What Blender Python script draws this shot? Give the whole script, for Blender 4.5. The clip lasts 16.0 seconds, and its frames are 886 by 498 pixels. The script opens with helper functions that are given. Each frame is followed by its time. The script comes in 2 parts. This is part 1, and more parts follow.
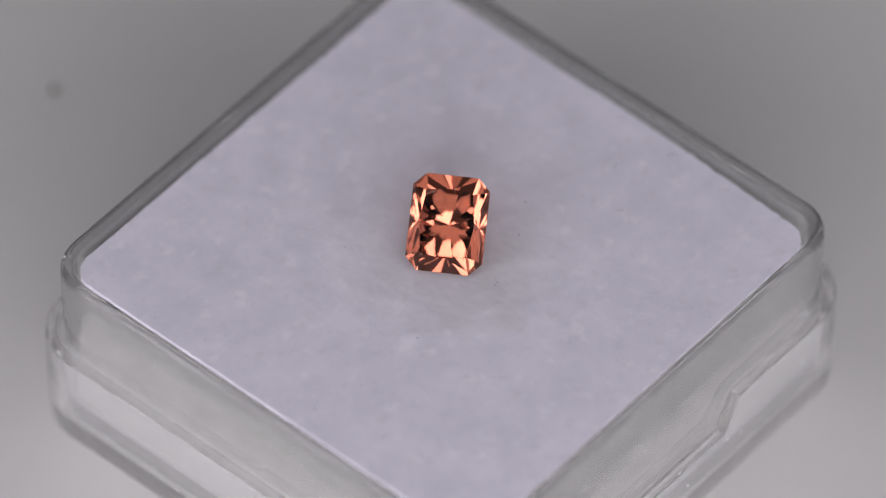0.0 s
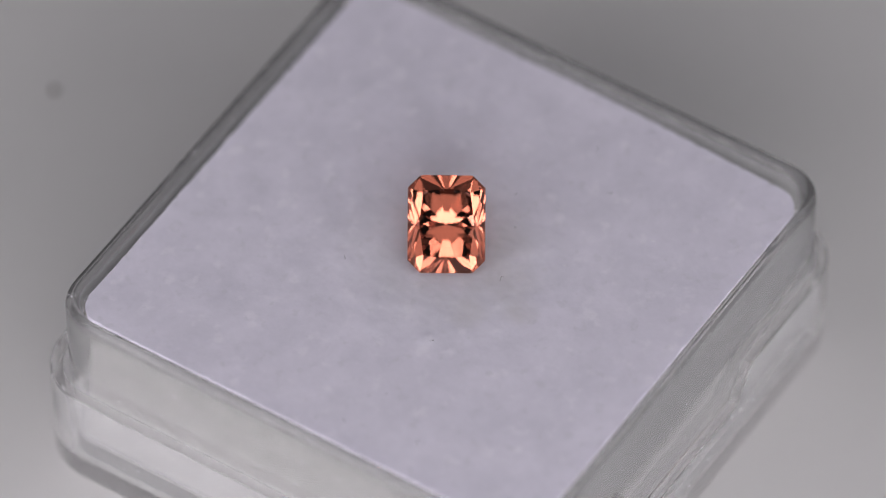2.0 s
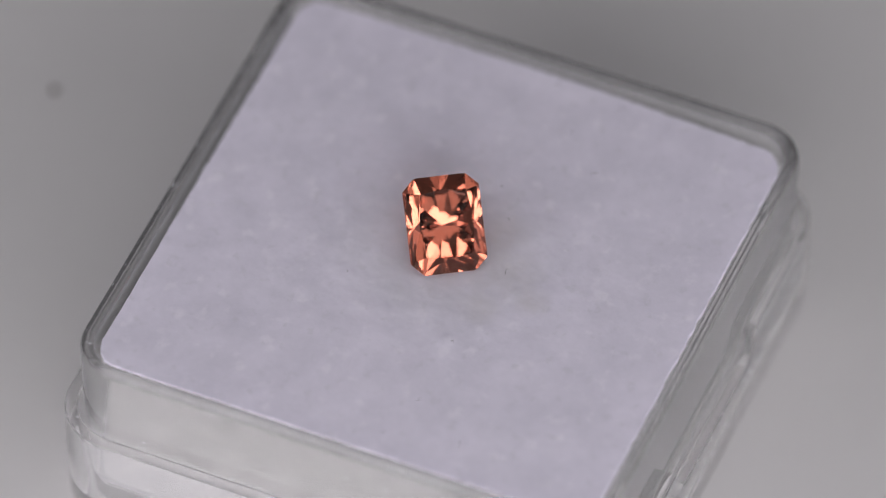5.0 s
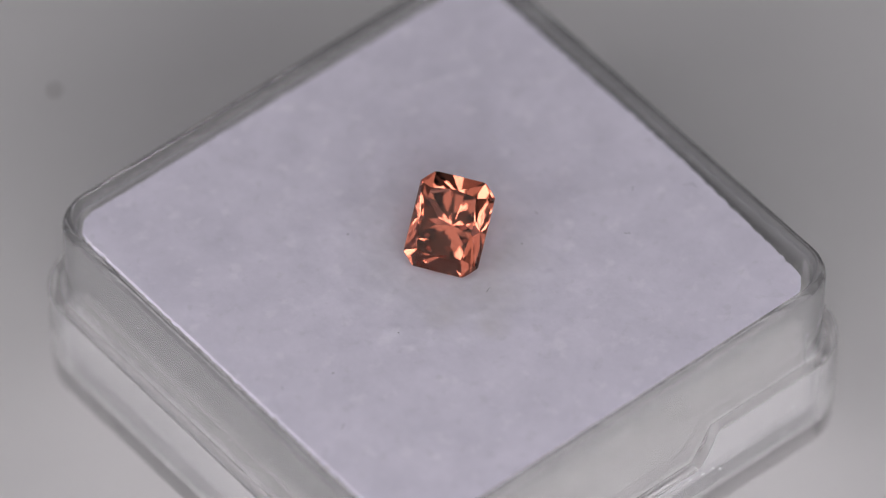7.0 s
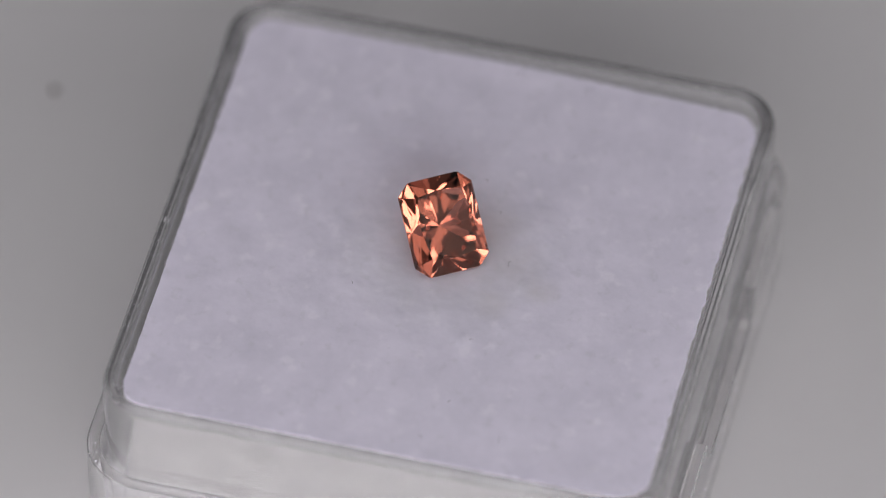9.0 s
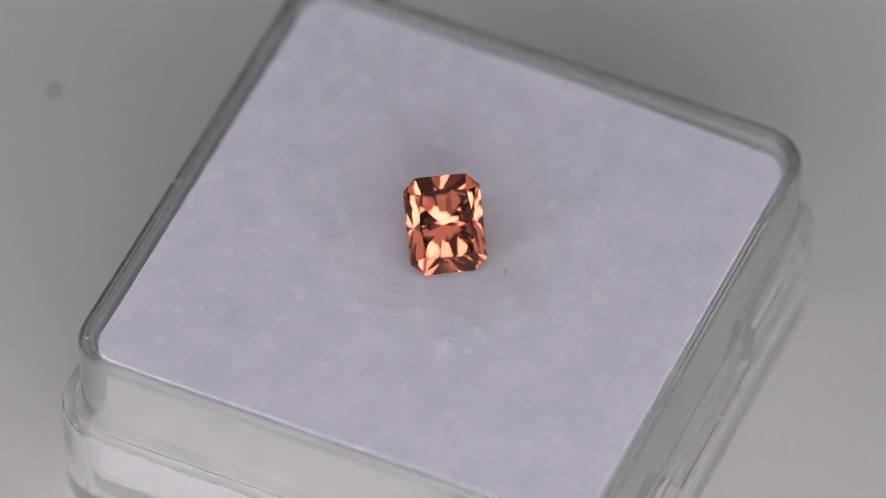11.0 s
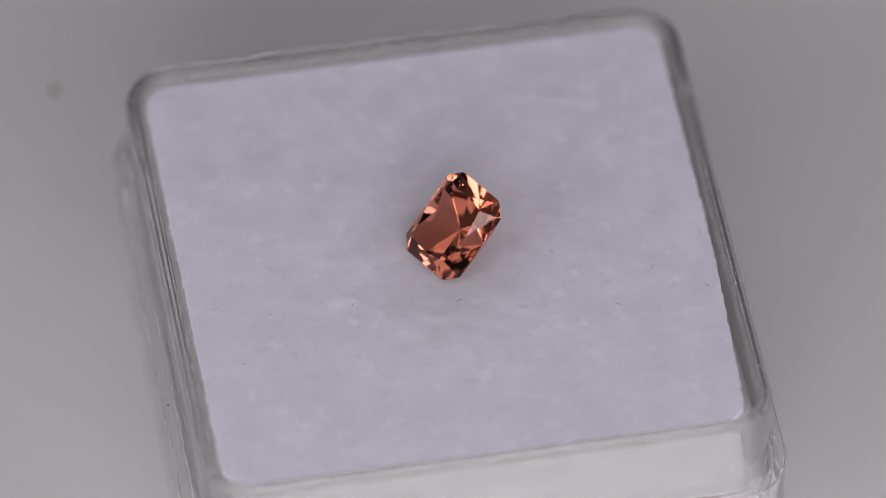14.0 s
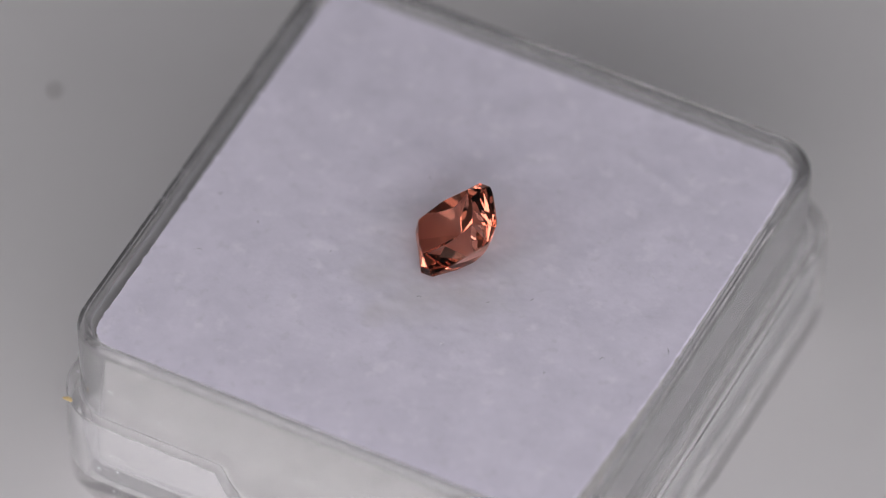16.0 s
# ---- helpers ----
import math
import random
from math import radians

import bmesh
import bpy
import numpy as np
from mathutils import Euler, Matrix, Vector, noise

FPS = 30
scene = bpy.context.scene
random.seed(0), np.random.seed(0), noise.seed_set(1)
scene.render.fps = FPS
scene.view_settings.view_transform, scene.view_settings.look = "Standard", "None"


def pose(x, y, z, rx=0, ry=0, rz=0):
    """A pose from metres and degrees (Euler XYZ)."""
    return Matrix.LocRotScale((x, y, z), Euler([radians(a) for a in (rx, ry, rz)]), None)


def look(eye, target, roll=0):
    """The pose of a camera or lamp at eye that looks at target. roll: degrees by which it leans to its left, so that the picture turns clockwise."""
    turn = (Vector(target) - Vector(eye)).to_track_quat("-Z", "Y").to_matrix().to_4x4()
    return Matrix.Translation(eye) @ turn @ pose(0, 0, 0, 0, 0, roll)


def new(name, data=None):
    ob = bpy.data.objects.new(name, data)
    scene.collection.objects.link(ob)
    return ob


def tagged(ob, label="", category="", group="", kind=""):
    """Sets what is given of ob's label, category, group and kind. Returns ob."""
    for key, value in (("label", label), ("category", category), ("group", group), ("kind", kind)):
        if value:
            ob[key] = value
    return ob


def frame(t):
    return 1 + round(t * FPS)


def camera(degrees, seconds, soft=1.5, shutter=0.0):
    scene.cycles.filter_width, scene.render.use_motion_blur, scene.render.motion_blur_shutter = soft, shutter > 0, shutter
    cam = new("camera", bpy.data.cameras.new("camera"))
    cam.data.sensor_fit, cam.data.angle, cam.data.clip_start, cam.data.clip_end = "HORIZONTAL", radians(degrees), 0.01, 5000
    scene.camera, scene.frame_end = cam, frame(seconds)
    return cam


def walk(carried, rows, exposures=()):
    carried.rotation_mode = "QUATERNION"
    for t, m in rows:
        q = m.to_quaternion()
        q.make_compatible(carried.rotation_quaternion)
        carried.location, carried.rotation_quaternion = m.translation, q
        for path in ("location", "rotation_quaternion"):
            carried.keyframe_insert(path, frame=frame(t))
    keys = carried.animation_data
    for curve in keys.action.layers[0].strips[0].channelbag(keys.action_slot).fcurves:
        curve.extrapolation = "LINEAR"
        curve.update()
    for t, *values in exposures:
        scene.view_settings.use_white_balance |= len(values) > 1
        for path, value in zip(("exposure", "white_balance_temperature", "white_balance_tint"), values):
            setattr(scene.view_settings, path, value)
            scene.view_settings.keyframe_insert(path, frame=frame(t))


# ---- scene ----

MM = 0.001
FOAM_Z = 11.4            # foam surface above the table, in mm
CENTRE = (-0.09, 0.19)   # middle of the box, off the turning axis, in mm

# ---- camera: a long macro lens that stands still ----
cam = camera(5.52, 16.0, soft=0.8)
ELEV, DIST = radians(49.0), 498.6
EYE = Vector((-0.21, 0.244 * math.sin(ELEV) - DIST * math.cos(ELEV), 0.244 * math.cos(ELEV) + DIST * math.sin(ELEV) + FOAM_Z)) * MM
AIM = EYE + Vector((0, math.cos(ELEV), -math.sin(ELEV))) * 0.5
cam.data.dof.use_dof = True
cam.data.dof.focus_distance = 0.4963
cam.data.dof.aperture_fstop = cam.data.lens / 20.0
walk(cam, [(0.0, look(EYE, AIM, 0.31)), (16.0, look(EYE, AIM, 0.31))])

# ---- light: white softboxes over the table, a dim grey room round it ----
scene.view_settings.exposure = 0.05
world = bpy.data.worlds.new("room_light")
scene.world = world
world.use_nodes = True
world.node_tree.nodes["Background"].inputs[0].default_value = (0.90, 0.94, 1.0, 1)
world.node_tree.nodes["Background"].inputs[1].default_value = 0.062


def softbox(name, eye, target, width, height, watts, colour):
    data = bpy.data.lights.new(name, "AREA")
    data.shape, data.size, data.size_y = "RECTANGLE", width, height
    data.energy, data.color = watts, colour
    ob = new(name, data)
    ob.matrix_world = look(eye, target)
    return ob


WHITE = (1.0, 0.955, 0.985)
softbox("softbox_overhead", (-0.03, -0.15, 0.46), (-0.03, -0.15, 0.01), 0.70, 0.36, 0.42, WHITE)
softbox("softbox_front", (0.018, -0.185, 0.103), (0, 0, 0.01), 0.19, 0.085, 0.205, WHITE)
for side, watts in ((-1, 0.12), (1, 0.08)):
    softbox("softbox_side", (side * 0.205, -0.135, 0.135), (0, 0, 0.01), 0.12, 0.10, watts, WHITE)


# ---- materials ----
def material(name, colour, rough, **sockets):
    m = bpy.data.materials.new(name)
    m.use_nodes = True
    b = m.node_tree.nodes["Principled BSDF"]
    b.inputs["Base Color"].default_value = (*colour, 1)
    b.inputs["Roughness"].default_value = rough
    for k, v in sockets.items():
        b.inputs[k.replace("_", " ")].default_value = v
    return m


def grain(m, scale, low, high, detail=6.0, bump=0.0, bump_scale=None, distance=0.0001):
    """Two scales of colour variation and fine relief, in object space (1/m)."""
    t = m.node_tree
    b = t.nodes["Principled BSDF"]
    co = t.nodes.new("ShaderNodeTexCoord")
    n1 = t.nodes.new("ShaderNodeTexNoise")
    n1.inputs["Scale"].default_value, n1.inputs["Detail"].default_value, n1.inputs["Roughness"].default_value = scale, detail, 0.65
    ramp = t.nodes.new("ShaderNodeValToRGB")
    ramp.color_ramp.elements[0].position, ramp.color_ramp.elements[1].position = 0.3, 0.7
    ramp.color_ramp.elements[0].color, ramp.color_ramp.elements[1].color = (*low, 1), (*high, 1)
    t.links.new(co.outputs["Object"], n1.inputs["Vector"])
    t.links.new(n1.outputs["Fac"], ramp.inputs["Fac"])
    t.links.new(ramp.outputs["Color"], b.inputs["Base Color"])
    if bump:
        n2 = t.nodes.new("ShaderNodeTexNoise")
        n2.inputs["Scale"].default_value, n2.inputs["Detail"].default_value = bump_scale or scale * 6, 5.0
        bp = t.nodes.new("ShaderNodeBump")
        bp.inputs["Strength"].default_value, bp.inputs["Distance"].default_value = bump, distance
        t.links.new(co.outputs["Object"], n2.inputs["Vector"])
        t.links.new(n2.outputs["Fac"], bp.inputs["Height"])
        t.links.new(bp.outputs["Normal"], b.inputs["Normal"])
    return m


TABLE = grain(material("white_table", (0.7, 0.7, 0.7), 0.55), 30, (0.70, 0.69, 0.692), (0.74, 0.73, 0.732), bump=0.15, bump_scale=900)
FOAM = grain(material("white_foam", (0.8, 0.8, 0.85), 1.0), 420, (0.700, 0.678, 0.785), (0.815, 0.783, 0.905), detail=9.0, bump=0.06, bump_scale=3000, distance=0.0002)


def soiled_shaded(m, centre, near, far, patch_tint):
    """A greyish patch round a place, handling dirt and painted shade, broken up by noise."""
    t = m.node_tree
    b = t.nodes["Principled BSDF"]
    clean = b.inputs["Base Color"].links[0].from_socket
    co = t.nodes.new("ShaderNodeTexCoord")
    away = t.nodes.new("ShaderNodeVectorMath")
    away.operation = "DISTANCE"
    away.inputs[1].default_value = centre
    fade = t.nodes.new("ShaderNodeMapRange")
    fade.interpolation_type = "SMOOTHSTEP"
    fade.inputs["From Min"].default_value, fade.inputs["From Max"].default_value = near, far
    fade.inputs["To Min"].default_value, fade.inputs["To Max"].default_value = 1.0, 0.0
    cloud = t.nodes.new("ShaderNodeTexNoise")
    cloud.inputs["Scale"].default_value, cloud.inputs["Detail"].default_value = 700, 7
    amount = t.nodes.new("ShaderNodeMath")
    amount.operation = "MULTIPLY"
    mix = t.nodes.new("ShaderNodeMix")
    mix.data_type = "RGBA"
    mix.inputs[7].default_value = (*patch_tint, 1)
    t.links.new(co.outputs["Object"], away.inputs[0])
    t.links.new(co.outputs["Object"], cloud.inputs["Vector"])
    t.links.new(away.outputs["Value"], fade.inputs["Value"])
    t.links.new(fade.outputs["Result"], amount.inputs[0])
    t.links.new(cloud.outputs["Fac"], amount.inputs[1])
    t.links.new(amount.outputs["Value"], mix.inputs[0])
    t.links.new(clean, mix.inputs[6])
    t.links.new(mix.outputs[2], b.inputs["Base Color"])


def flecked(m, scale, low, high, amount, colour):
    """Small paler flecks scattered by a noise that is cut off."""
    t = m.node_tree
    b = t.nodes["Principled BSDF"]
    clean = b.inputs["Base Color"].links[0].from_socket
    co = t.nodes.new("ShaderNodeTexCoord")
    cloud = t.nodes.new("ShaderNodeTexNoise")
    cloud.inputs["Scale"].default_value, cloud.inputs["Detail"].default_value = scale, 5
    pick = t.nodes.new("ShaderNodeMapRange")
    pick.interpolation_type = "SMOOTHSTEP"
    pick.inputs["From Min"].default_value, pick.inputs["From Max"].default_value = low, high
    pick.inputs["To Min"].default_value, pick.inputs["To Max"].default_value = 0.0, amount
    mix = t.nodes.new("ShaderNodeMix")
    mix.data_type = "RGBA"
    mix.inputs[7].default_value = (*colour, 1)
    t.links.new(co.outputs["Object"], cloud.inputs["Vector"])
    t.links.new(cloud.outputs["Fac"], pick.inputs["Value"])
    t.links.new(pick.outputs["Result"], mix.inputs[0])
    t.links.new(clean, mix.inputs[6])
    t.links.new(mix.outputs[2], b.inputs["Base Color"])


flecked(FOAM, 900, 0.56, 0.74, 0.5, (0.90, 0.87, 0.97))
flecked(FOAM, 1300, 0.58, 0.72, 0.35, (0.62, 0.61, 0.68))
# round the gem: handling dirt, and its greenish shadow put into the colour
soiled_shaded(FOAM, (0.0004, 0.0002, FOAM_Z * MM), 0.0015, 0.0075, (0.60, 0.60, 0.64))
for x, y, reach in ((0.0, -3.6, 2.6), (2.4, -2.4, 1.8), (-2.9, -3.2, 1.6), (-1.4, -5.6, 1.4)):
    soiled_shaded(FOAM, (x * MM, y * MM, FOAM_Z * MM), 0.0002, reach * MM, (0.63, 0.605, 0.64))
# the white foam's sides, with their shade put into a darker grey
FOAM_SHADED = grain(material("foam_shaded_side", (0.6, 0.6, 0.6), 1.0), 700, (0.29, 0.284, 0.278), (0.41, 0.402, 0.394))
CLEAR = material("clear_plastic", (0.97, 0.97, 0.98), 0.05, IOR=1.49, Transmission_Weight=0.88)
GEM = bpy.data.materials.new("orange_gem")
GEM.use_nodes = True
GEM.node_tree.nodes.remove(GEM.node_tree.nodes["Principled BSDF"])
stone = GEM.node_tree.nodes.new("ShaderNodeBsdfGlass")     # each pass through the stone deepens the colour
stone.inputs["Color"].default_value = (0.970, 0.700, 0.615, 1)
stone.inputs["Roughness"].default_value, stone.inputs["IOR"].default_value = 0.0, 1.75
GEM.node_tree.links.new(stone.outputs[0], GEM.node_tree.nodes["Material Output"].inputs["Surface"])
LINT = grain(material("dark_lint", (0.05, 0.05, 0.055), 0.9), 4000, (0.03, 0.03, 0.035), (0.09, 0.09, 0.10))
FLUFF = grain(material("white_fluff", (0.85, 0.85, 0.88), 1.0), 3000, (0.78, 0.77, 0.84), (0.88, 0.87, 0.92))
# yellow of a glint on scratched plastic, painted as a solid colour
GLINT_YELLOW = grain(material("yellow_scratch_glint", (0.7, 0.5, 0.2), 0.3), 3000, (0.60, 0.42, 0.16), (0.85, 0.70, 0.40))
SPECK = grain(material("brown_speck", (0.06, 0.04, 0.03), 0.8), 4000, (0.05, 0.03, 0.02), (0.10, 0.07, 0.05))


# ---- mesh helpers (millimetres in, metres out) ----
def link_mesh(name, bm, mat, parent=None, label="", smooth=0):
    for v in bm.verts:
        v.co *= MM
    bmesh.ops.recalc_face_normals(bm, faces=bm.faces)
    me = bpy.data.meshes.new(name)
    bm.to_mesh(me)
    bm.free()
    me.materials.append(mat)
    if smooth:
        me.polygons.foreach_set("use_smooth", [True] * len(me.polygons))
        me.set_sharp_from_angle(angle=radians(smooth))
    ob = new(name, me)
    ob.parent = parent
    return tagged(ob, label=label)


def rounded_square(half, radius, per_side=40, per_corner=10):
    """Points round a rounded square, counter-clockwise from the lower right, as (x, y)."""
    pts, k = [], half - radius
    for q in range(4):
        turn = math.pi / 2 * q
        c, s = math.cos(turn), math.sin(turn)
        side = [(half, -k + 2 * k * i / per_side) for i in range(per_side)]
        arc = [(k + radius * math.cos(math.pi / 2 * i / per_corner), k + radius * math.sin(math.pi / 2 * i / per_corner)) for i in range(per_corner)]
        pts += [(x * c - y * s, x * s + y * c) for x, y in side + arc]
    return pts


def ring_stack(bm, rings):
    """Skin successive closed loops of equal length."""
    loops = [[bm.verts.new(p) for p in ring] for ring in rings]
    for a, b in zip(loops, loops[1:]):
        for i in range(len(a)):
            j = (i + 1) % len(a)
            bm.faces.new((a[i], a[j], b[j], b[i]))
    return loops


def tray(bm, profile, lower=None):
    """An open tray: profile rows (half, radius, z), from the middle of the inside floor over the rim to the outside floor. lower(x, y): drop of the rim at a place."""
    rings = []
    for half, radius, z, rim in profile:
        rings.append([(x + CENTRE[0], y + CENTRE[1], z - (lower(x, y) if rim and lower else 0.0)) for x, y in rounded_square(half, radius)])
    loops = ring_stack(bm, rings)
    bm.faces.new(loops[0][::-1])
    bm.faces.new(loops[-1])


# ---- table ----
bm = bmesh.new()
slab = bmesh.ops.create_cube(bm, size=1, matrix=Matrix.Translation((0, 0, -9)) @ Matrix.Diagonal((700, 700, 18, 1)))
bmesh.ops.bevel(bm, geom=bm.edges[:], offset=2.5, segments=3, affect="EDGES")
table = link_mesh("ground", bm, TABLE)
tagged(table, "plain matt white tabletop under the box", "table", kind="structure")

# speck added on the tabletop in place of a dust spot on the lens
bm = bmesh.new()
bmesh.ops.create_icosphere(bm, subdivisions=2, radius=0.24)
for v in bm.verts:
    v.co *= 1 + 0.25 * noise.noise(v.co * 9)
    v.co.z *= 0.6
speck = link_mesh("lens_dust_spot", bm, SPECK)
speck.location = (-22.3 * MM, 21.9 * MM, 0.14 * MM)
tagged(speck, "tiny dark brown speck added on the white tabletop for a dust spot on the lens", "dust")

# ---- lid, turned over and set under the box as its foot ----
FLOOR = FOAM_Z


def thumb_notch(x, y):
    """Dip of the lid's rim in the middle of its front."""
    if y > -14.5:
        return 0.0
    k = min(max((5.9 - abs(x)) / 1.3, 0.0), 1.0)
    return 2.2 * k * k * (3 - 2 * k)


lid_top = FLOOR - 4.75
bm = bmesh.new()
tray(bm, [(6, 1.5, 1.1, 0), (14.9, 2.0, 1.1, 0), (15.35, 2.4, 1.35, 0), (15.62, 2.7, lid_top - 2.8, 0), (15.62, 2.7, lid_top - 0.08, 1), (15.70, 2.78, lid_top, 1),
          (16.25, 3.33, lid_top, 1), (16.33, 3.41, lid_top - 0.09, 1), (16.33, 3.41, lid_top - 3.0, 0), (16.22, 3.3, 0.28, 0), (16.12, 3.2, 0.07, 0), (15.9, 3.0, 0.0, 0)], thumb_notch)
lid = link_mesh("box_lid", bm, CLEAR, smooth=30)
tagged(lid, "clear plastic lid with a thumb notch, turned over under the box", "box lid")
lid.visible_shadow = False
lid.data.transform(Matrix.Translation((0.08 * MM, 0.16 * MM, 0)))      # it sits a little askew of the box

# ---- box ----
rim = FLOOR + 0.6
bm = bmesh.new()
tray(bm, [(6, 1.0, 2.2, 0), (14.25, 1.4, 2.2, 0), (14.58, 1.7, 2.6, 0), (14.68, 1.9, rim - 0.40, 0), (14.71, 1.92, rim - 0.22, 0), (14.80, 2.0, rim - 0.08, 0), (14.93, 2.1, rim - 0.01, 0), (15.1, 2.3, rim + 0.01, 0),
          (15.25, 2.45, rim - 0.02, 0), (15.39, 2.58, rim - 0.1, 0), (15.47, 2.66, rim - 0.24, 0), (15.5, 2.7, rim - 0.42, 0), (15.35, 2.55, lid_top - 2.0, 0), (15.2, 2.5, 1.75, 0), (14.85, 2.2, 1.3, 0), (14.25, 1.8, 1.2, 0)])
box = link_mesh("gem_box", bm, CLEAR, smooth=30)
tagged(box, "small square clear plastic gem box, open, filled with white foam", "box")
box.visible_shadow = False

# bright nicks and bubbles in the walls
rng = random.Random(11)
for owner, zlo, zhi, half in ((box, FLOOR - 4.6, FLOOR - 1.3, 15.44), (lid, 1.2, lid_top - 1.9, 16.25)):
    bm = bmesh.new()
    for k in range(260 if owner is lid else 170):
        side, at = rng.randrange(4), rng.uniform(-13, 13)
        z = rng.uniform(zlo, zhi)
        inward = half - (rim - z) * 0.029 - 0.02 if owner is box else half - 0.03
        c, q = math.cos(math.pi / 2 * side), math.sin(math.pi / 2 * side)
        r = rng.choice((0.02, 0.025, 0.03, 0.04, 0.07))
        m = Matrix.Translation((inward * c - at * q + CENTRE[0], inward * q + at * c + CENTRE[1], z)) @ Euler((rng.random() * 3, rng.random() * 3, 0)).to_matrix().to_4x4() @ Matrix.Diagonal((r, r * rng.uniform(0.5, 1), r, 1))
        bmesh.ops.create_icosphere(bm, subdivisions=1, radius=1, matrix=m)
    nicks = link_mesh("nicks", bm, FLUFF, owner, "pale nicks and dust on the plastic walls")
    tagged(nicks, kind="stuff")

# scratch at the lid's corner, with its glint painted yellow
bm = bmesh.new()
fresh = bmesh.ops.create_icosphere(bm, subdivisions=2, radius=1, matrix=Matrix.Translation((-15.35, -15.0, lid_top - 0.02)) @ Matrix.Diagonal((0.32, 0.12, 0.05, 1)))
for v in fresh["verts"]:
    v.co += Vector((0.05, 0.08, 0.02)) * noise.noise(v.co * 6)
link_mesh("scratch_glint", bm, GLINT_YELLOW, lid, "small scratch on the rim, its yellowish glint put into the colour")
for x, y, z in ((-16.02, -4.1, lid_top + 0.03), (16.30, -7.1, lid_top + 0.02)):
    bm = bmesh.new()
    grit = bmesh.ops.create_icosphere(bm, subdivisions=2, radius=0.075, matrix=Matrix.Translation((x, y, z)))
    for v in grit["verts"]:
        v.co += Vector((0.05, 0.03, 0.02)) * noise.noise(v.co * 11)
    link_mesh("grit", bm, LINT, lid, "dark grain of dirt on the rim")

# ---- foam ----
SINK = (0.45, 0.35)
bm = bmesh.new()
N = 190
grid = []
for j in range(N + 1):
    row = []
    for i in range(N + 1):
        u, v = 2 * i / N - 1, 2 * j / N - 1
        half, r = 14.5, 1.5
        x, y = u * half, v * half
        k = half - r
        if abs(x) > k and abs(y) > k:                     # round the corners
            dx, dy = abs(x) - k, abs(y) - k
            m = max(dx, dy)
            d = math.hypot(dx, dy)
            x, y = math.copysign(k + dx * m / d, x), math.copysign(k + dy * m / d, y)
        edge = max(abs(u), abs(v))
        if u > 0:                                         # the cut edges are not quite true
            x -= u * u * (0.10 + 0.55 * max(0.0, -v) ** 1.5)
        else:
            x += 0.16 * u * u
        if v > 0:
            y -= 0.12 * v * v
        p = Vector((x, y, 0))
        z = FOAM_Z + 0.045 * noise.noise(p * 0.35) + 0.012 * noise.noise(p * 1.1 + Vector((7, 3, 1))) + 0.035 * max(0, (edge - 0.90) / 0.10) ** 1.5
        d = math.hypot(x + CENTRE[0] - SINK[0], y + CENTRE[1] - SINK[1])
        z -= 0.25 * math.exp(-(d / 2.4) ** 2)
        wave = noise.noise(p * 0.8 + Vector((3, 9, 4)))
        z += 0.045 * wave * math.exp(-((d - 5.2 - 1.2 * wave) / 1.7) ** 2)              # trodden ring where stones have been set down
        z += 0.014 * noise.noise(p * 2.6) * math.exp(-(d / 7.5) ** 2)
        for lx, ly, wide in ((1.8, -5.3, 0.5), (-5.9, -2.2, 0.45), (-5.2, 6.0, 0.6), (-3.2, 5.2, 0.5), (-1.2, -4.4, 0.45), (-4.4, -4.1, 0.5), (3.3, -4.6, 0.35), (-6.6, 0.6, 0.6)):
            z += 0.05 * math.exp(-((x + CENTRE[0] - lx) ** 2 + 2 * (y + CENTRE[1] - ly) ** 2) / wide ** 2)      # tufts
        along = (x + CENTRE[0] - 4.6) * 0.967 - (y + CENTRE[1] - 10.9) * 0.255          # a crease
        across = (x + CENTRE[0] - 4.6) * 0.255 + (y + CENTRE[1] - 10.9) * 0.967 - 0.02 * along * (5.9 - along)
        if 0 < along < 5.9:
            z += 0.05 * math.sin(math.pi * along / 5.9) * math.exp(-(across / 0.28) ** 2)
        if edge == 1:
            w = 0.10 * noise.noise(p * 2.3)
            x, y = x * (1 + w / 14), y * (1 + w / 14)
        row.append(bm.verts.new((x + CENTRE[0], y + CENTRE[1], z)))
    grid.append(row)
for j in range(N):
    for i in range(N):
        bm.faces.new((grid[j][i], grid[j][i + 1], grid[j + 1][i + 1], grid[j + 1][i]))
border = [e for e in bm.edges if e.is_boundary]
out = bmesh.ops.extrude_edge_only(bm, edges=border)
for g in out["geom"]:
    if isinstance(g, bmesh.types.BMVert):
        g.co.z = FOAM_Z - 0.24
bmesh.ops.holes_fill(bm, edges=[e for e in bm.edges if e.is_boundary])
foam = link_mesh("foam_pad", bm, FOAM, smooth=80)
tagged(foam, "soft white foam pad with a fuzzy cut edge inside the box", "foam pad")


def fibre(bm, points, thick):
    """A thin three-sided tapering thread through points."""
    rings = []
    for k, p in enumerate(points):
        r = thick * (1.0 - 0.5 * abs(2 * k / (len(points) - 1) - 1))
        rings.append([bm.verts.new((p[0] + r * math.cos(a), p[1] + r * math.sin(a) * 0.7, p[2] + r * math.sin(a) * 0.7)) for a in (0.5, 2.6, 4.7)])
    for a, b in zip(rings, rings[1:]):
        for i in range(3):
            bm.faces.new((a[i], a[(i + 1) % 3], b[(i + 1) % 3], b[i]))
    bm.faces.new(rings[0][::-1])
    bm.faces.new(rings[-1])


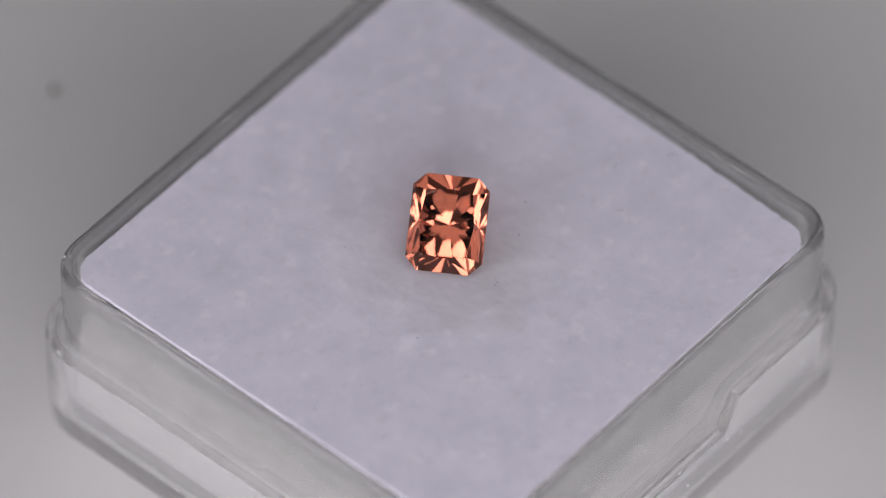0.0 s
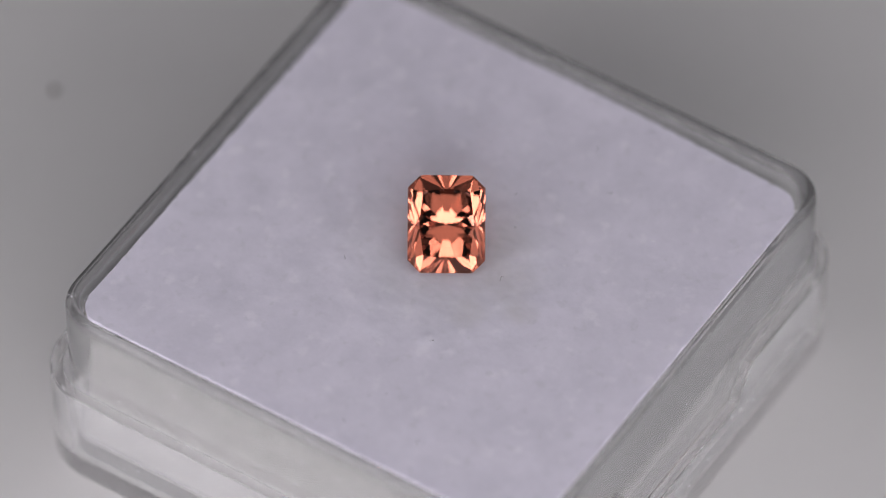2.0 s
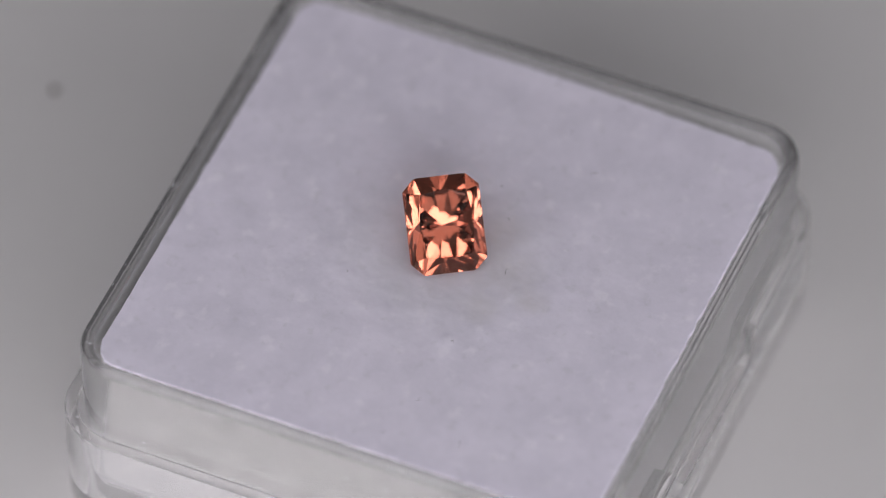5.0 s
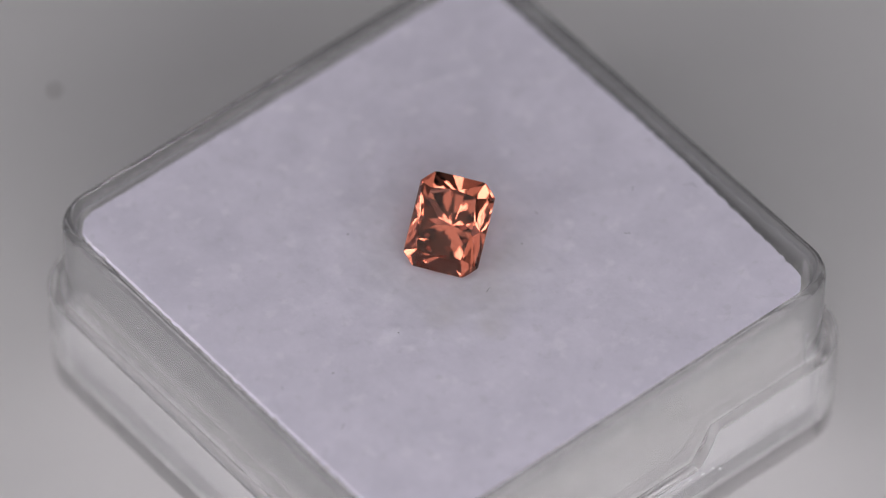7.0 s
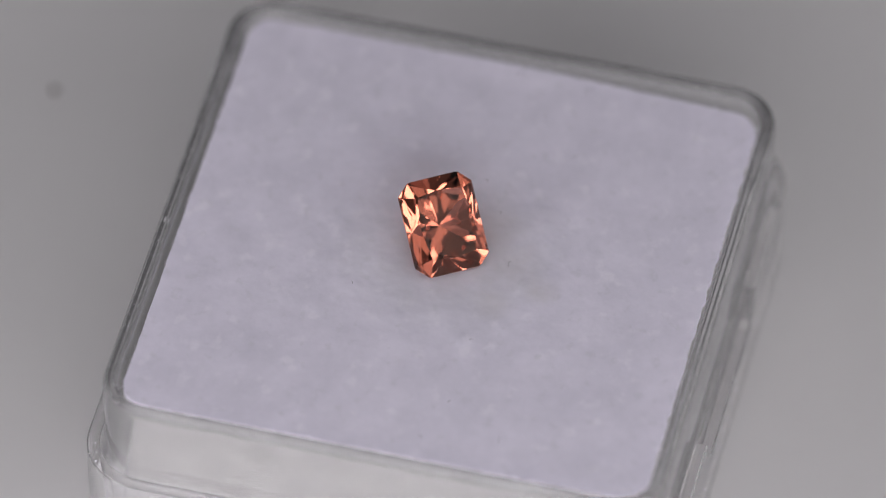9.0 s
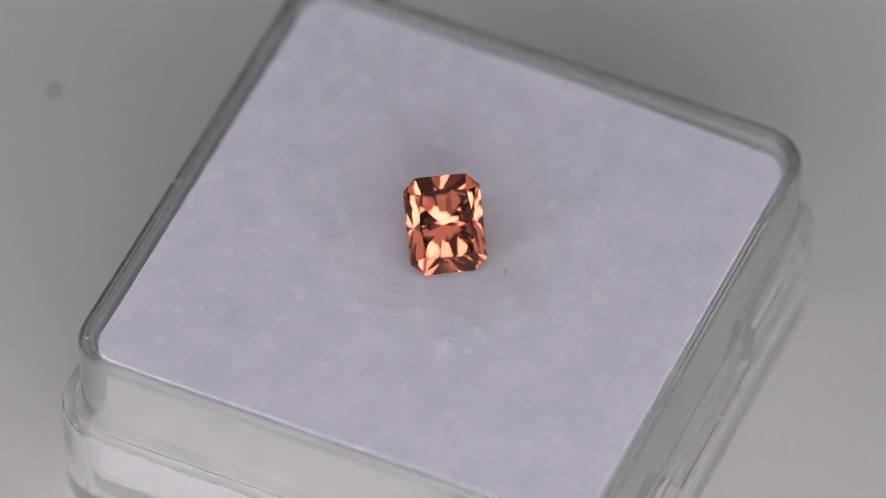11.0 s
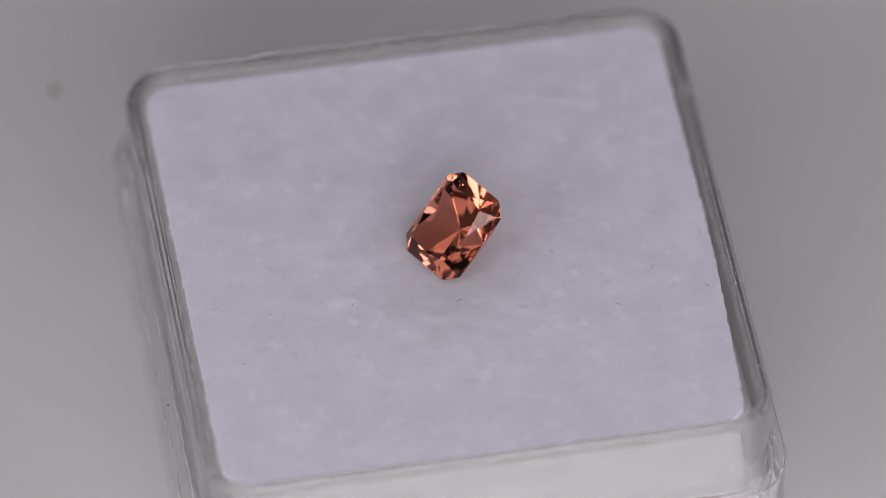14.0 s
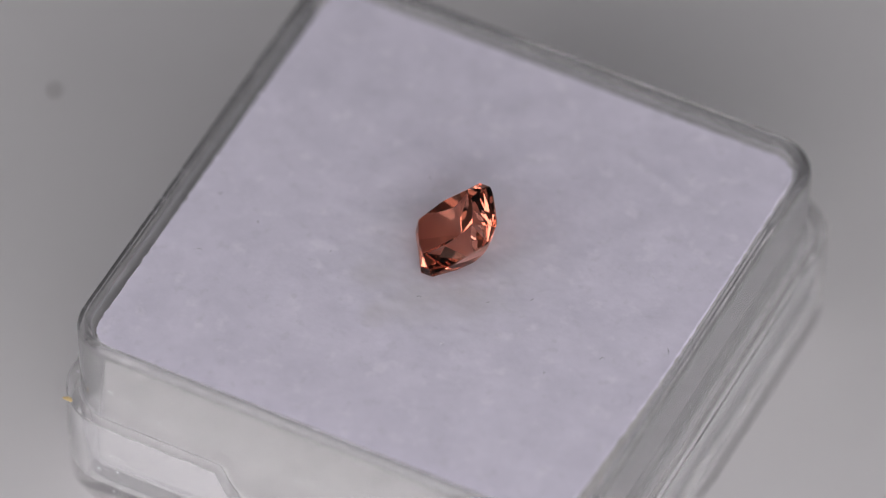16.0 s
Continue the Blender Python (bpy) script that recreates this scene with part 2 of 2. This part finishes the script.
def foam_edge(turn, at):
    """A place on the foam's cut edge: which side (0 right, 1 back, 2 left, 3 front) and how far along, -1 to 1; with the way out."""
    v = at * 13.2
    if turn == 0:
        return (14.34 - 0.55 * max(0.0, -at) ** 1.5, v), (1, 0)
    if turn == 1:
        return (v, 14.32), (0, 1)
    if turn == 2:
        return (-14.28, v), (-1, 0)
    return (v, -14.44), (0, -1)


rng = random.Random(5)
bm = bmesh.new()
for k in range(2600):
    side = k % 4
    (x, y), (ox, oy) = foam_edge(side, rng.uniform(-1, 1))
    n = 0.5 + 0.5 * noise.noise(Vector((x, y, 0)) * 0.9)
    reach, slide, rise = rng.uniform(0.08, 0.34) * (0.4 + n), rng.uniform(-0.25, 0.25), rng.uniform(-0.12, 0.22)
    x, y = x + CENTRE[0] - ox * 0.15, y + CENTRE[1] - oy * 0.15
    z = FOAM_Z - 0.16
    pts = [(x + ox * reach * f + oy * slide * f * f, y + oy * reach * f + ox * slide * f * f, z + rise * f) for f in (0, 0.5, 1)]
    fibre(bm, pts, rng.uniform(0.010, 0.026))
fuzz = link_mesh("fuzz", bm, FLUFF, foam, "white fibres along the cut foam edge")
tagged(fuzz, kind="stuff")


def thread(name, x, y, length, heading, curl, mat, thick, label):
    bm = bmesh.new()
    pts, h = [], radians(heading)
    px, py = x, y
    for k in range(7):
        pts.append((px, py, FOAM_Z + 0.05 + 0.05 * math.sin(k)))
        px, py = px + length / 6 * math.cos(h), py + length / 6 * math.sin(h)
        h += radians(curl) / 6 * (1 if k < 4 else -1.6)
    fibre(bm, pts, thick)
    return link_mesh(name, bm, mat, foam, label)


for x, y, length, heading, curl in ((5.57, -0.99, 0.42, 40, 120), (10.97, -2.84, 0.45, 150, 160), (13.5, -5.0, 1.1, 70, 150), (13.85, -0.98, 0.7, 95, 60),
                                    (-5.68, -2.86, 0.4, 60, 130), (8.56, -5.3, 0.45, 100, 60), (0.24, -3.53, 0.55, 120, 150), (-13.04, -1.9, 0.4, 20, 100),
                                    (-11.9, -5.9, 0.6, 170, 70), (-10.1, -2.8, 0.35, 100, 90), (3.5, -2.2, 0.3, 30, 80), (-3.4, 4.4, 0.35, 10, 60)):
    thread("lint", x, y, 0.75 * length, heading, curl, LINT, 0.015, "dark curled lint fibre")
for x, y, length, heading, curl in ((2.64, -5.98, 0.3, 60, 30), (10.9, 3.2, 0.7, 110, 30), (6.8, -9.3, 0.6, 80, 20)):
    thread("fibre", x, y, length, heading, curl, FLUFF, 0.02, "white foam fibre")

# foam sides behind the walls, coloured darker than the top to carry the shade
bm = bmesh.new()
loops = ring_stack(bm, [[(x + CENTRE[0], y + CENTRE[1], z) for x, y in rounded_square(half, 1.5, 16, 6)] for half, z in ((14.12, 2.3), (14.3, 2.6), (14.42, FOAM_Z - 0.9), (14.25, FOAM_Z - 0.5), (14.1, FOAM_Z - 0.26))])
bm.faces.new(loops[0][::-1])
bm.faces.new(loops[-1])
shaded_sides = link_mesh("shaded_sides", bm, FOAM_SHADED, foam, "sides of the white foam behind the walls, shade put into their grey colour")

# ---- gem ----
GEM_AT = pose(0.416 * MM, 0.303 * MM, (FOAM_Z + 1.832) * MM)
az, el, tw = radians(213.98), radians(50.54), radians(-1.3)
gn = Vector((math.cos(el) * math.cos(az), math.cos(el) * math.sin(az), math.sin(el)))
gs = Vector((-math.sin(az), math.cos(az), 0))
gl = gn.cross(gs)
gs, gl = gs * math.cos(tw) + gl * math.sin(tw), gl * math.cos(tw) - gs * math.sin(tw)
GEM_TURN = Matrix((gs, gl, gn)).transposed().to_4x4()

W, L, CUT = 2.10, 2.65, 0.68
bm = bmesh.new()
bmesh.ops.create_cube(bm, size=20)


def facet(tilt, turn, through_point):
    """Cut the stone by a plane: tilt from the table's normal and turn round it in degrees, through a point."""
    a, p = radians(tilt), radians(turn)
    n = Vector((math.sin(a) * math.cos(p), math.sin(a) * math.sin(p), math.cos(a)))
    cut = bmesh.ops.bisect_plane(bm, geom=bm.verts[:] + bm.edges[:] + bm.faces[:], dist=1e-6, plane_co=through_point, plane_no=n, clear_outer=True)
    edges = [e for e in cut["geom_cut"] if isinstance(e, bmesh.types.BMEdge)]
    if edges:
        bmesh.ops.contextual_create(bm, geom=edges)


GIRDLE, CROWN, CULET = 0.06, 0.95, -2.52
TX, TY = 1.50, 1.90                      # half the table, to the bend in the middle of each edge
MID, MID_Z = 0.83, -1.05                 # the ring where the pavilion breaks

cutter = random.Random(3)                # a hand-cut stone is not quite even


def mirrored(turn):
    """The same turn in the four quarters."""
    x, y = math.cos(radians(turn)), math.sin(radians(turn))
    return sorted({(round(sx * x, 6), round(sy * y, 6)) for sx in (1, -1) for sy in (1, -1)})


def slope(run, rise):
    return math.degrees(math.atan2(rise, run))


facet(0, 0, Vector((0, 0, CROWN)))
for k, s in ((1, 0), (-1, 180)):
    facet(90, s, Vector((k * W, 0, 0)))
    facet(90, s + 90, Vector((0, k * L, 0)))
    # crown sides: two flanks on a table edge bent in its middle, and a triangle on the girdle between them
    for d in (-8, 8):
        facet(45, s + d, Vector((k * TX, 0, CROWN)))
        facet(42.8, s + 90 + d, Vector((0, k * TY, CROWN)))
    facet(slope(W - TX, CROWN - GIRDLE), s, Vector((k * (TX - 0.02), 0, CROWN)))
    facet(slope(L - TY, CROWN - GIRDLE), s + 90, Vector((0, k * (TY - 0.02), CROWN)))
    # pavilion sides under the girdle
    facet(180 - 65, s, Vector((k * W, 0, -GIRDLE)))
    facet(180 - 59, s + 90, Vector((0, k * L, -GIRDLE)))
for x, y in mirrored(45):
    t = math.degrees(math.atan2(y, x))
    p = Vector((math.copysign(W - CUT, x), math.copysign(L, y), 0))
    facet(90, t, p)
    facet(48.5, t, p + Vector((0, 0, GIRDLE)))
    facet(180 - 53, t, p - Vector((0, 0, GIRDLE)))
for turn, tilt in ((0, 56), (11, 53), (79, 50), (90, 52)):
    for x, y in mirrored(turn):
        facet(180 - tilt, math.degrees(math.atan2(y, x)), Vector((W * MID * x, L * MID * y, MID_Z)))
for turn, tilt in ((18, 54), (74, 50)):
    for x, y in mirrored(turn):
        reach = max(abs(x) * W + abs(y) * (L - CUT), abs(x) * (W - CUT) + abs(y) * L) + 0.03
        facet(180 - tilt, math.degrees(math.atan2(y, x)), Vector((x * reach, y * reach, -GIRDLE)))
for turn, tilt in ((4, 43.5), (14, 44.5), (25, 45.6), (36, 44.2), (46, 46.2), (56, 43.4), (66, 44.6), (76, 44.9), (86, 43.8)):
    for x, y in mirrored(turn):
        a = math.atan2(L * y, W * x)
        facet(180 - tilt + cutter.uniform(-0.8, 0.8), math.degrees(math.atan2(y, x)) + cutter.uniform(-2, 2), Vector((0.71 * W * math.cos(a), 0.71 * L * math.sin(a), -1.36 + 0.25 * y * y)))
for turn, tilt in ((12, 42.6), (27, 41.6), (44, 42.4), (58, 43.0), (76, 42.0)):      # small steps between the rings
    for x, y in mirrored(turn):
        a = math.atan2(L * y, W * x)
        facet(180 - tilt + cutter.uniform(-0.6, 0.6), math.degrees(math.atan2(y, x)) + cutter.uniform(-3, 3), Vector((0.5 * W * math.cos(a), 0.5 * L * math.sin(a), -1.66 + 0.18 * y * y)))
for turn, tilt in ((0, 38.7), (33, 39.7), (63, 40.8), (90, 40.7)):
    for x, y in mirrored(turn):
        facet(180 - tilt + cutter.uniform(-0.3, 0.3), math.degrees(math.atan2(y, x)) + cutter.uniform(-1, 1), Vector((0, 0, CULET)))
bmesh.ops.recalc_face_normals(bm, faces=bm.faces)
gem = tagged(new("gemstone"), "orange-pink faceted gemstone, cut-corner rectangle, tilted on the foam", "gemstone")


def region(face):
    """Which part of the stone a facet belongs to."""
    up = face.normal.z
    return "table" if up > 0.999 else "crown" if up > 0.05 else "girdle" if up > -0.05 else "pavilion"


for name in ("table", "crown", "girdle", "pavilion"):
    cut = bm.copy()
    bmesh.ops.delete(cut, geom=[f for f in cut.faces if region(f) != name], context="FACES")
    for v in cut.verts:
        v.co *= MM
    me = bpy.data.meshes.new(name)
    cut.to_mesh(me)
    cut.free()
    me.materials.append(GEM)
    me.transform(GEM_AT @ GEM_TURN)
    part = new(name, me)
    part.parent = gem
bm.free()


# ---- what turns ----
def motions():
    """The box with all that lies in it turns to and fro on the spot, then on."""
    turns = [(0, 49.6), (0.3, 44.06), (0.6, 38.52), (0.7, 36.68), (0.78, 35.86), (0.86, 36.66), (0.96, 38.48), (1.3, 44.68), (1.8, 53.79), (2.3, 62.91), (2.8, 72.02), (3.3, 81.13), (3.6, 86.6), (3.69, 88.24), (3.77, 89.04), (3.85, 88.23), (3.95, 86.4), (4.3, 79.97), (4.8, 70.8), (5.3, 61.62), (5.8, 52.45), (6.3, 43.27), (6.55, 38.69), (6.65, 36.85), (6.74, 35.86), (6.83, 36.83), (6.93, 38.65), (7.3, 45.37), (7.8, 54.45), (8.3, 63.53), (8.8, 72.61), (9.3, 81.69), (9.55, 86.23), (9.64, 87.87), (9.73, 88.84), (9.82, 87.83), (9.92, 85.97), (10.3, 78.92), (11, 65.92), (12, 47.36), (13, 28.79), (14, 10.23), (15, -8.34), (16, -26.9)]
    for thing in (box, lid, foam, gem):
        walk(thing, [(t, pose(0, 0, 0, 0, 0, a)) for t, a in turns])


motions()
